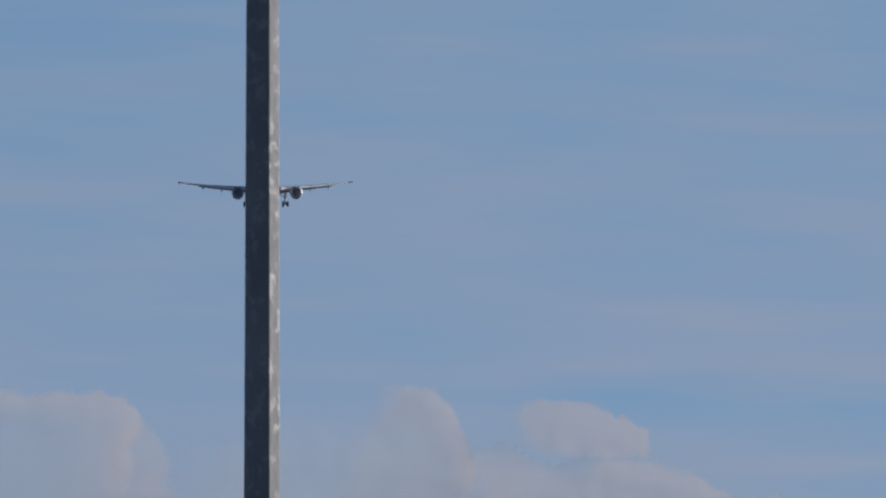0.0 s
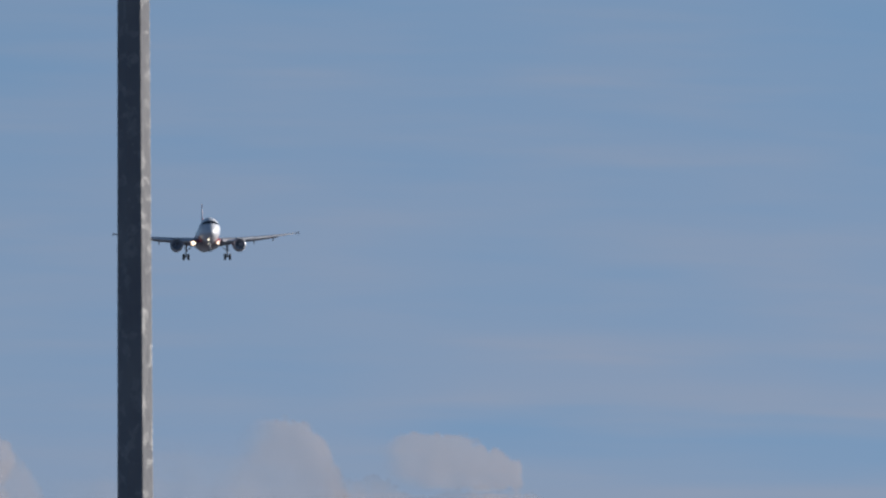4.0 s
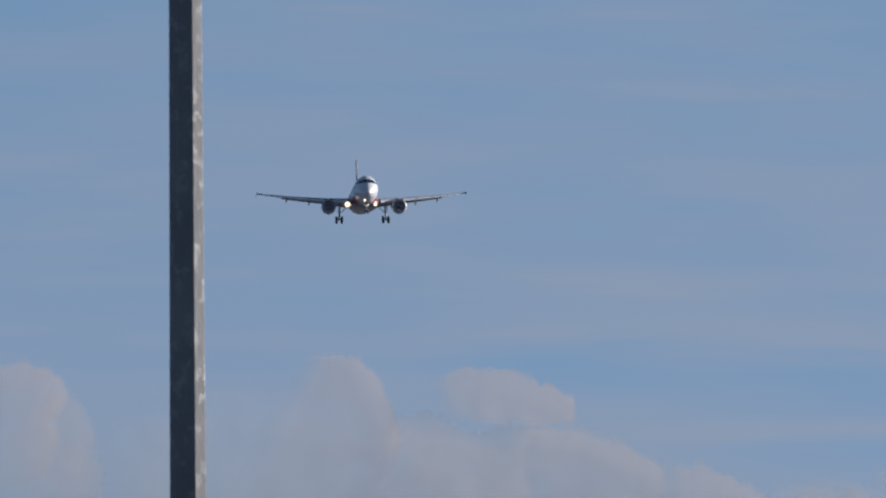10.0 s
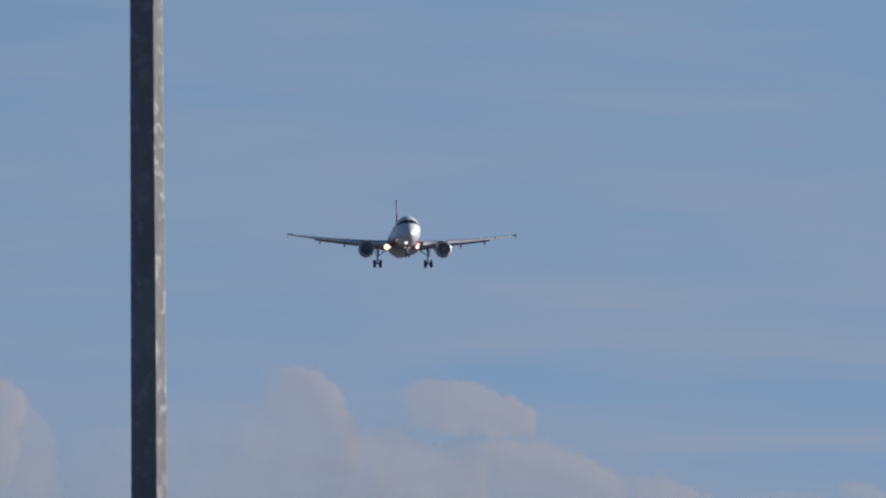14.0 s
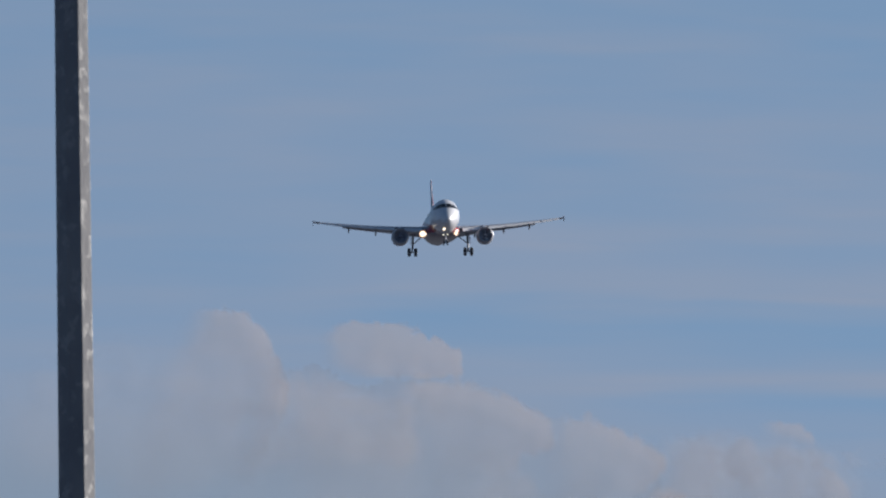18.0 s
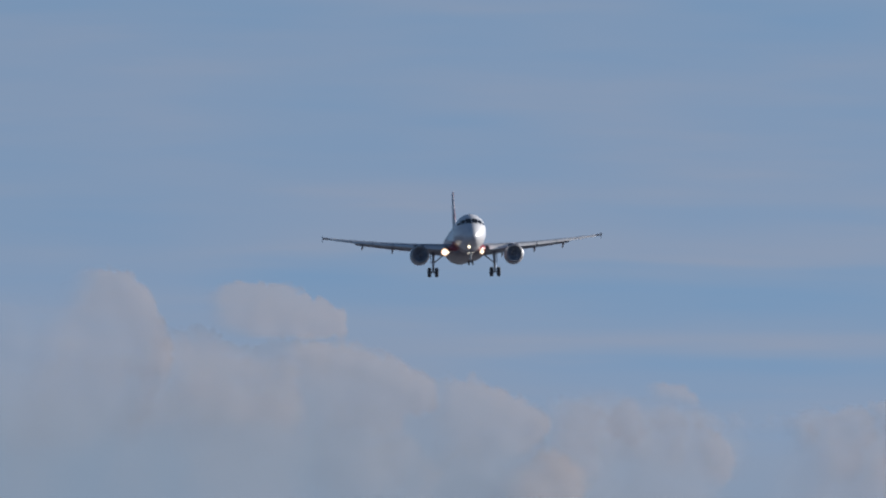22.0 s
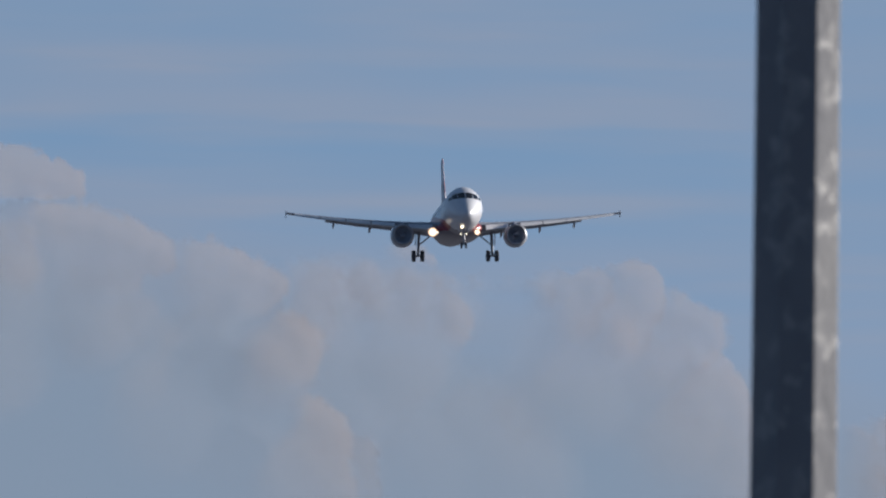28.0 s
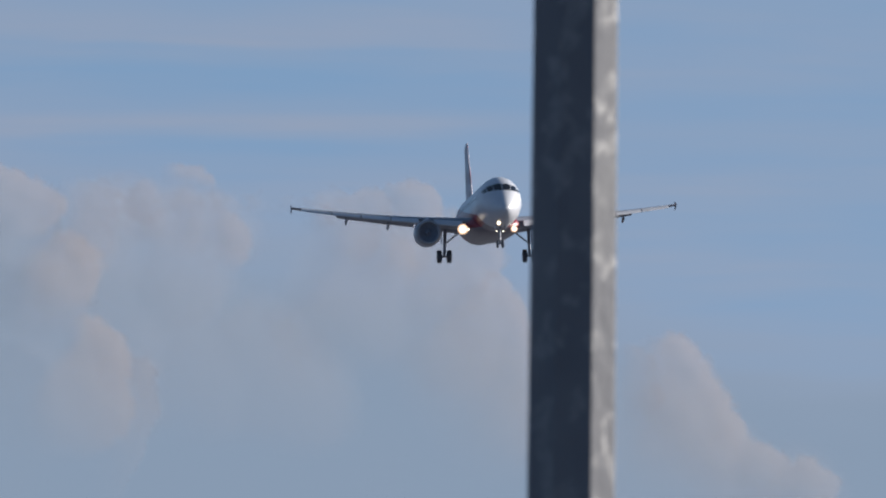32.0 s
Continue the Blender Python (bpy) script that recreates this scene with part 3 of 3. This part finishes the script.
def wing(plane, sgn):
    rings = []
    for x in (1.5, 2.5, 4, 5.2, 6.4, 8, 10, 12, 14, 15.5, 16.6, 17.05):
        s, c, z = wing_data(x)
        rings.append(foil(x, s, c * 0.98, z, 0.15 - 0.04 * x / 17, 3.2 - 2.2 * x / 17))
    w = part("wing", loft(side(rings, sgn)), WING, plane, "pale grey swept wing")
    # slats, drooped ahead of the leading edge
    for a, b in ((2.7, 5.1), (6.4, 8.7), (8.8, 11.2), (11.3, 13.7), (13.8, 16.3)):
        rr = []
        for x in (a, (a + b) / 2, b):
            s, c, z = wing_data(x)
            cc = 0.17 * c + 0.30
            rr.append(foil(x, s - cc * 0.70, cc, z + 0.05 - 0.47 * cc, 0.16, -29))
        part("slat", loft(side(rr, sgn)), SLAT, w, "pale leading-edge slat")
    # flaps, lowered behind the trailing edge
    for a, b, ch in ((2.15, 6.3, 1.4), (6.45, 13.1, 1.0)):
        rr = []
        for x in (a, (a + b) / 2, b):
            s, c, z = wing_data(x)
            cc = ch * (1 - 0.25 * (x - a) / (b - a))
            na = radians(3.2 - 2.2 * x / 17)
            rr.append(foil(x, s + c * 0.93 * math.cos(na), cc, z - c * 0.93 * math.sin(na) - 0.04, 0.14, 9))
        part("flap", loft(side(rr, sgn)), WING, w, "lowered grey landing flap")
    # flap track fairings
    for x, ln in ((4.7, 2.2), (8.7, 1.9), (12.3, 1.6)):
        s, c, z = wing_data(x)
        rr = []
        for f, r in ((0, 0.02), (0.1, 0.10), (0.3, 0.16), (0.55, 0.17), (0.8, 0.12), (1, 0.03)):
            cy, cz = s + c * 0.62 - BACK + f * ln, AXIS + z - 0.08 * c - 0.14 - 0.42 * f * f
            rr.append([Vector((x + 0.75 * r * math.cos(t), cy, cz + 1.25 * r * math.sin(t))) for t in [2 * math.pi * i / 12 for i in range(12)]])
        part("flap_track_fairing", loft(side(rr, sgn)), WING, w)
    # arrow-shaped tip fence
    s, c, z = wing_data(17.05)
    tip = []
    for dx in (0.0, 0.05):
        tip.append([Vector((sgn * (17.05 + dx), s - BACK + yy, AXIS + z + zz)) for yy, zz in ((0.1, 0), (1.3, 0.34), (1.65, 0.34), (1.55, 0), (1.65, -0.42), (1.3, -0.42))])
    part("tip_fence", loft(tip), WING, w)
    # landing lamp by the wing root, spaced unevenly to fit the camera's view; the one on the -x side points at the eye
    # and dazzles, so its lens is wider
    s, c, z = wing_data(2.3)
    r, wide = (0.32, 1.45) if sgn < 0 else (0.20, 1.45)
    at = (-2.80 if sgn < 0 else 1.74, 10.15 - BACK, AXIS - 1.74)
    lamp = part("landing_lamp", spun(at, (0, -1, 0), ((-0.35, r * 0.6), (-0.02, r * wide + 0.01), (0.01, r * wide + 0.01))), COWL, plane)
    # glowing ring added around the lens to stand for glare
    part("glare_ring", spun(at, (0, -1, 0), ((0.0, r * wide), (0.03, r * wide), (0.02, r))), LAMP_HALO, lamp)
    part("lamp_lens", spun(at, (0, -1, 0), ((0.02, r), (0.06, r * 0.7), (0.08, 0.001))), LAMP_BRIGHT if sgn < 0 else LAMP_WARM, lamp, "lit landing lamp")
    if sgn < 0:
        at = (at[0] + 0.47, at[1], at[2] - 0.02)
        spot = part("turnoff_lamp", spun(at, (0, -1, 0), ((-0.2, 0.07), (0, 0.15), (0.03, 0.15), (0.02, 0.11))), COWL, plane)
        part("lamp_lens", spun(at, (0, -1, 0), ((0.02, 0.11), (0.06, 0.001))), LAMP_WARM, spot, "lit turnoff lamp")


def engine(plane, sgn):
    cx, cz, y0 = sgn * 5.75, AXIS - 1.92, 10.9 - BACK
    eng = part("engine", spun((cx, y0, cz), (0, 1, 0), (
        (0.06, 0.86), (0.0, 0.92), (-0.02, 0.97), (0.02, 1.02), (0.25, 1.12), (0.8, 1.19), (1.6, 1.20), (2.6, 1.12), (3.4, 0.95), (3.4, 0.88), (2.6, 0.9), (1.2, 0.88), (0.06, 0.86))), COWL, plane, "white rounded engine nacelle")
    part("inlet_lip", spun((cx, y0 - 0.012, cz), (0, 1, 0), ((0.14, 0.845), (0.0, 0.905), (-0.03, 0.97), (0.02, 1.035), (0.22, 1.125))), LIP, eng, "polished metal inlet lip")
    part("fan_disc", spun((cx, y0 + 0.75, cz), (0, 1, 0), ((0.0, 0.875), (0.02, 0.5), (0.0, 0.24))), FAN, eng, "dark fan face")
    part("spinner", spun((cx, y0 + 0.75, cz), (0, 1, 0), ((0.0, 0.26), (-0.2, 0.2), (-0.4, 0.1), (-0.5, 0.005))), FAN, eng)
    for k in range(24):
        a = 2 * math.pi * k / 24
        u, t = Vector((math.cos(a), 0, math.sin(a))), Vector((-math.sin(a), 0, math.cos(a)))
        o = Vector((cx, y0 + 0.70, cz))
        bm = loft([[o + u * r - t * w + Vector((0, -0.05, 0)), o + u * r + t * w + Vector((0, 0.05, 0)), o + u * r + t * w + Vector((0, 0.07, 0)), o + u * r - t * w + Vector((0, -0.03, 0))] for r, w in ((0.25, 0.03), (0.86, 0.09))])
        part("fan_blade", bm, FAN, eng, smooth=False)
    part("core_nozzle", spun((cx, y0 + 3.2, cz), (0, 1, 0), ((0.0, 0.72), (0.8, 0.55), (1.3, 0.42), (1.3, 0.36), (0.6, 0.3), (1.9, 0.02))), FAN, eng)
    rings = []
    for yy, zt, zb, w in ((0.7, 1.2, 1.05, 0.05), (1.6, 1.45, 1.0, 0.17), (3.2, 1.5, 0.6, 0.2), (5.0, 1.2, 0.7, 0.16), (6.2, 1.0, 0.85, 0.05)):
        rings.append([Vector((cx + dx, y0 + yy, cz + zz)) for dx, zz in ((-w, zb), (w, zb), (w, zt), (-w, zt))])
    part("pylon", loft(rings), COWL, eng)


def wheel(parent, x, y, z, radius, width):
    h = width / 2
    part("tyre", spun((x, y, z), (1, 0, 0), ((-h * 0.8, radius * 0.55), (-h, radius * 0.72), (-h * 0.9, radius * 0.92), (-h * 0.5, radius), (h * 0.5, radius), (h * 0.9, radius * 0.92), (h, radius * 0.72), (h * 0.8, radius * 0.55)), 32), RUBBER, parent, "worn black tyre")
    part("rim", spun((x, y, z), (1, 0, 0), ((-h * 0.78, radius * 0.56), (-h * 0.5, radius * 0.4), (-h * 0.5, 0.01), (h * 0.5, 0.01), (h * 0.5, radius * 0.4), (h * 0.78, radius * 0.56)), 24), STEEL, parent)


def main_gear(plane, sgn):
    x = sgn * 3.8
    leg = part("main_gear_leg", rod((x, 0, 0), (x - sgn * 0.1, -0.1, 2.35), 0.12, 0.17), STEEL, plane, "steel main landing gear leg")
    part("axle", rod((x - 0.55, 0, 0), (x + 0.55, 0, 0), 0.09), STEEL, leg)
    part("side_brace", rod((x, 0, 1.05), (sgn * 2.3, 0, 2.25), 0.07), STEEL, leg)
    part("torque_link", rod((x, 0.3, 0.65), (x, 0.12, 0.2), 0.06), STEEL, leg)
    part("torque_link", rod((x, 0.3, 0.65), (x, 0.1, 1.1), 0.06), STEEL, leg)
    bm = bmesh.new()
    bmesh.ops.create_cube(bm, size=1, matrix=Matrix.Translation((x + sgn * 0.24, 0.05, 1.75)) @ Matrix.Diagonal((0.05, 0.75, 1.3, 1)))
    bmesh.ops.bevel(bm, geom=bm.edges[:], offset=0.02, segments=2, affect="EDGES")
    part("gear_door", bm, WING, leg)
    for dx in (-0.44, 0.44):
        wheel(leg, x + dx, 0, 0, 0.58, 0.42)


def nose_gear(plane):
    y, z = 5.07 - BACK, 0.05
    leg = part("nose_gear_leg", rod((0, y, z), (0, y + 0.15, 2.2), 0.08, 0.11), STEEL, plane, "steel nose landing gear leg")
    part("axle", rod((-0.3, y, z), (0.3, y, z), 0.06), STEEL, leg)
    part("drag_brace", rod((0, y, 0.85), (0, y - 1.1, 2.0), 0.05), STEEL, leg)
    for sgn in (-1, 1):
        wheel(leg, sgn * 0.23, y, z, 0.36, 0.2)
        rings = [[Vector((sgn * (0.42 + t), y + yy, zz)) for yy, zz in ((-0.9, 1.35), (0.7, 1.35), (0.7, 1.95), (-0.9, 1.95))] for t in (0, 0.04)]
        part("gear_door", loft(rings), HULL, leg)
        lamp = part("turnoff_lamp", spun((sgn * 0.28, y - 0.12, 1.14), (0, -1, 0), ((-0.16, 0.04), (0, 0.08), (0.03, 0.08), (0.03, 0.07))), LIP, plane)
        part("lamp_lens", spun((sgn * 0.28, y - 0.12, 1.14), (0, -1, 0), ((0.02, 0.07), (0.05, 0.001))), LAMP_WARM, lamp, "lit turnoff lamp")
    at = (-0.34, 2.3 - BACK, 1.64)
    # housing glows too, painted as the lamp's halo
    lamp = part("taxi_lamp", spun(at, (0, -1, 0), ((-0.5, 0.06), (-0.2, 0.14), (0, 0.18), (0.04, 0.18), (0.04, 0.16))), LAMP_HALO, plane)
    part("lamp_lens", spun(at, (0, -1, 0), ((0.03, 0.16), (0.07, 0.001))), LAMP_BRIGHT, lamp, "lit taxi lamp")


def airliner():
    plane = new("airliner")
    stations = [0, 0.06, 0.15, 0.3, 0.5, 0.75, 1, 1.35, 1.7, 2.1, 2.5, 2.9, 3.3, 3.8, 4.2, 4.7, 5.2, 5.8, 6.5] + [8 + 1.0 * k for k in range(17)] + [25, 26, 27, 28, 29, 30, 31, 32, 33, 34, 35, 35.8, 36.6, 37.2, 37.57]
    rings = [[hull_point(s, 360 * i / 48) for i in range(48)] for s in stations]
    hull = part("fuselage", loft(rings), HULL, plane, "white hull with red lower sides and shade-greyed keel")
    rings = []
    for s, w, h, zc in ((9.6, 0.6, 0.25, -1.70), (10.3, 1.75, 0.70, -1.42), (11.1, 2.28, 0.95, -1.30), (12.5, 2.46, 1.06, -1.30), (15, 2.46, 1.08, -1.32), (18, 2.3, 1.05, -1.32), (20.5, 1.8, 0.85, -1.35), (22.5, 0.7, 0.4, -1.6)):
        rings.append([Vector((w * math.sin(t), s - BACK, AXIS + zc + h * math.cos(t))) for t in [2 * math.pi * i / 32 for i in range(32)]])
    part("belly_fairing", loft(rings), HULL, plane, "bulged red wing-root fairing with shade-greyed underside")
    # flight deck panes
    for sgn in (-1, 1):
        for s0, s1, a0, a1, sl in ((1.80, 2.75, 1.5, 29, 0.26), (2.14, 3.05, 31, 50.5, 0.50), (2.76, 3.50, 52.5, 65, 0.62)):
            part("cockpit_window", hull_patch(s0, s1, sgn * a0, sgn * a1, 0.012, sl), GLASS, hull, "dark cockpit window")
        part("cabin_door", hull_patch(5.0, 5.06, sgn * 52, sgn * 112, 0.006), LINES, hull)
        part("cabin_door", hull_patch(5.85, 5.91, sgn * 52, sgn * 112, 0.006), LINES, hull)
        for k in range(34):
            s = 7.0 + k * 0.66
            if not 14.0 < s < 14.3:
                part("cabin_window", hull_patch(s, s + 0.24, sgn * 68, sgn * 78, 0.006, 0, 3), GLASS, hull)
        wing(plane, sgn)
        engine(plane, sgn)
        main_gear(plane, sgn)
        # tailplane
        rr = [foil(x, 32.9 + x * 0.56, 3.9 - 0.42 * x, 0.95 + 0.10 * x, 0.1, -1) for x in (0.2, 2, 4, 6.22)]
        part("tailplane", loft(side(rr, sgn)), WING, plane)
    nose_gear(plane)
    # fin, its sections lie level
    def level(z, s, c, th):
        return [Vector((p.z - AXIS, p.y, AXIS + z)) for p in foil(0, s, c, 0, th, 0)]
    fin = part("fin", loft([level(z, 29.9 + (z - 1.6) * 0.80, 6.2 - (z - 1.6) * 0.60, 0.055) for z in (1.5, 3, 5, 7, 7.9, 8.05)]), FIN, plane, "red fin with pale patches")
    part("rudder", loft([level(z, 29.9 + (z - 1.6) * 0.80 + (6.2 - (z - 1.6) * 0.60) * 0.97, 1.5 - 0.1 * z, 0.06) for z in (2.2, 5, 7.9)]), FIN, fin)
    part("antenna", loft([[Vector((dx, yy - BACK, AXIS + zz)) for dx, yy in ((-0.015, a), (0.015, a), (0.015, b), (-0.015, b))] for zz, a, b in ((2.0, 9.0, 9.5), (2.45, 9.25, 9.5))]), HULL, hull, smooth=False)
    return tagged(plane, "white twin-engine airliner with red lower sides, wheels down, lamps lit", "airplane")


# ---- a small bird that crosses the sky ----
def bird():
    top = new("bird")
    dark = plain("dark_plumage", (0.03, 0.03, 0.035), 0.8, 0.0, 20.0, 0.3)
    part("body", loft([[Vector((x, r * math.cos(a), 0.9 * r * math.sin(a))) * 0.45 for a in [2 * math.pi * i / 10 for i in range(10)]] for x, r in ((-0.055, 0.004), (-0.045, 0.014), (-0.015, 0.021), (0.02, 0.017), (0.05, 0.006))]), dark, top)
    part("tail", loft([[Vector((x, y, z)) * 0.45 for y, z in ((-w, -0.002), (w, -0.002), (w, 0.002), (-w, 0.002))] for x, w in ((0.045, 0.006), (0.085, 0.016))]), dark, top, smooth=False)
    for sgn in (-1, 1):
        part("wing", loft([[Vector((x0 + dx, sgn * y, 0.012 + 0.35 * y + dz)) * 0.45 for dx, dz in ((-c, 0), (0, 0.004), (c, 0), (0, -0.002))] for y, x0, c in ((0.012, -0.01, 0.022), (0.05, -0.008, 0.02), (0.105, 0.02, 0.006))]), dark, top, smooth=False)
    return tagged(top, "tiny dark bird in flight against the sky", "bird")


PITCH = 3.5


def heading(t):
    return float(np.interp(t, (0, 22, 24, 28, 30, 31, 32), (3.1, 3.1, 2.85, 2.62, 2.85, 3.2, 3.2)))


def motions():
    walk(aircraft, [(t, pose(x, y, z, -PITCH, bank, heading(t))) for t, x, y, z, bank in (
    (0.0, -52.08, 4069.5, 164.28, -0.45), (0.5, -50.42, 4034.5, 162.74, -0.43), (1.0, -48.17, 3999.5, 160.91, -0.41), (1.5, -46.15, 3964.5, 158.89, -0.38),
    (2.0, -43.96, 3929.5, 156.73, -0.36), (2.5, -42.08, 3894.5, 154.93, -0.34), (3.0, -39.95, 3859.5, 153.13, -0.31), (3.5, -37.91, 3824.5, 151.48, -0.31),
    (4.0, -35.94, 3789.5, 149.71, -0.31), (4.5, -34.01, 3754.4, 148.20, -0.30), (5.0, -32.07, 3719.4, 146.41, -0.30), (5.5, -30.22, 3684.4, 144.54, -0.30),
    (6.0, -28.42, 3649.4, 142.91, -0.29), (6.5, -26.63, 3614.4, 141.09, -0.31), (7.0, -24.94, 3579.4, 139.31, -0.33), (7.5, -23.29, 3544.4, 137.67, -0.35),
    (8.0, -21.74, 3509.4, 135.94, -0.36), (8.5, -20.03, 3474.4, 134.20, -0.38), (9.0, -18.34, 3439.4, 132.40, -0.40), (9.5, -16.78, 3404.4, 130.52, -0.26),
    (10.0, -15.08, 3369.4, 128.66, -0.12), (10.5, -13.55, 3334.4, 126.86, 0.02), (11.0, -12.03, 3299.4, 124.95, 0.16), (11.5, -10.47, 3264.4, 122.94, 0.31),
    (12.0, -8.83, 3229.4, 121.06, 0.45), (12.5, -7.22, 3194.3, 119.15, 0.59), (13.0, -5.51, 3159.3, 117.08, 0.73), (13.5, -3.83, 3124.3, 115.11, 0.62),
    (14.0, -2.03, 3089.3, 113.18, 0.50), (14.5, -0.07, 3054.3, 111.26, 0.39), (15.0, 1.67, 3019.3, 108.81, 0.27), (15.5, 3.47, 2984.3, 106.64, 0.16),
    (16.0, 5.32, 2949.3, 104.65, 0.05), (16.5, 7.26, 2914.3, 102.59, -0.07), (17.0, 9.24, 2879.3, 100.54, -0.18), (17.5, 11.23, 2844.3, 98.65, -0.29),
    (18.0, 13.25, 2809.3, 96.74, -0.41), (18.5, 15.15, 2774.3, 94.82, -0.52), (19.0, 17.20, 2739.3, 92.85, -0.63), (19.5, 19.12, 2704.3, 90.79, -0.54),
    (20.0, 21.08, 2669.2, 88.66, -0.44), (20.5, 22.99, 2634.2, 86.56, -0.34), (21.0, 24.83, 2599.2, 84.30, -0.36), (21.5, 26.84, 2564.2, 82.05, -0.38),
    (22.0, 28.82, 2529.2, 79.77, -0.34), (22.5, 30.52, 2494.2, 77.53, -0.10), (23.0, 32.26, 2459.2, 75.21, 0.12), (23.5, 33.97, 2424.2, 73.09, 0.22),
    (24.0, 35.68, 2389.2, 70.99, 0.25), (24.5, 37.43, 2354.2, 68.92, 0.16), (25.0, 39.27, 2319.2, 66.77, -0.04), (25.5, 41.25, 2284.2, 64.54, -0.09),
    (26.0, 42.92, 2249.2, 62.35, -0.14), (26.5, 44.59, 2214.2, 60.21, -0.18), (27.0, 46.28, 2179.2, 58.08, -0.23), (27.5, 47.94, 2144.1, 56.05, 0.08),
    (28.0, 49.63, 2109.1, 54.04, 0.39), (28.5, 51.27, 2074.1, 52.13, 0.85), (29.0, 53.03, 2039.1, 50.31, 1.32), (29.5, 54.77, 2004.1, 48.50, 2.22),
    (30.0, 56.70, 1969.1, 46.73, 3.13), (30.5, 58.66, 1934.1, 44.98, 2.65), (31.0, 60.82, 1899.1, 43.20, 2.18), (31.5, 62.96, 1864.1, 41.47, 1.08),
    (32.0, 65.38, 1829.1, 39.76, -0.03),
    )])
    walk(small_bird, [(t, pose(8.66 - 13.6 * (t - 21), 400, 18.9)) for t in range(0, 34, 2)])


ground()
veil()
clouds()
posts()
aircraft = airliner()
small_bird = bird()
motions()
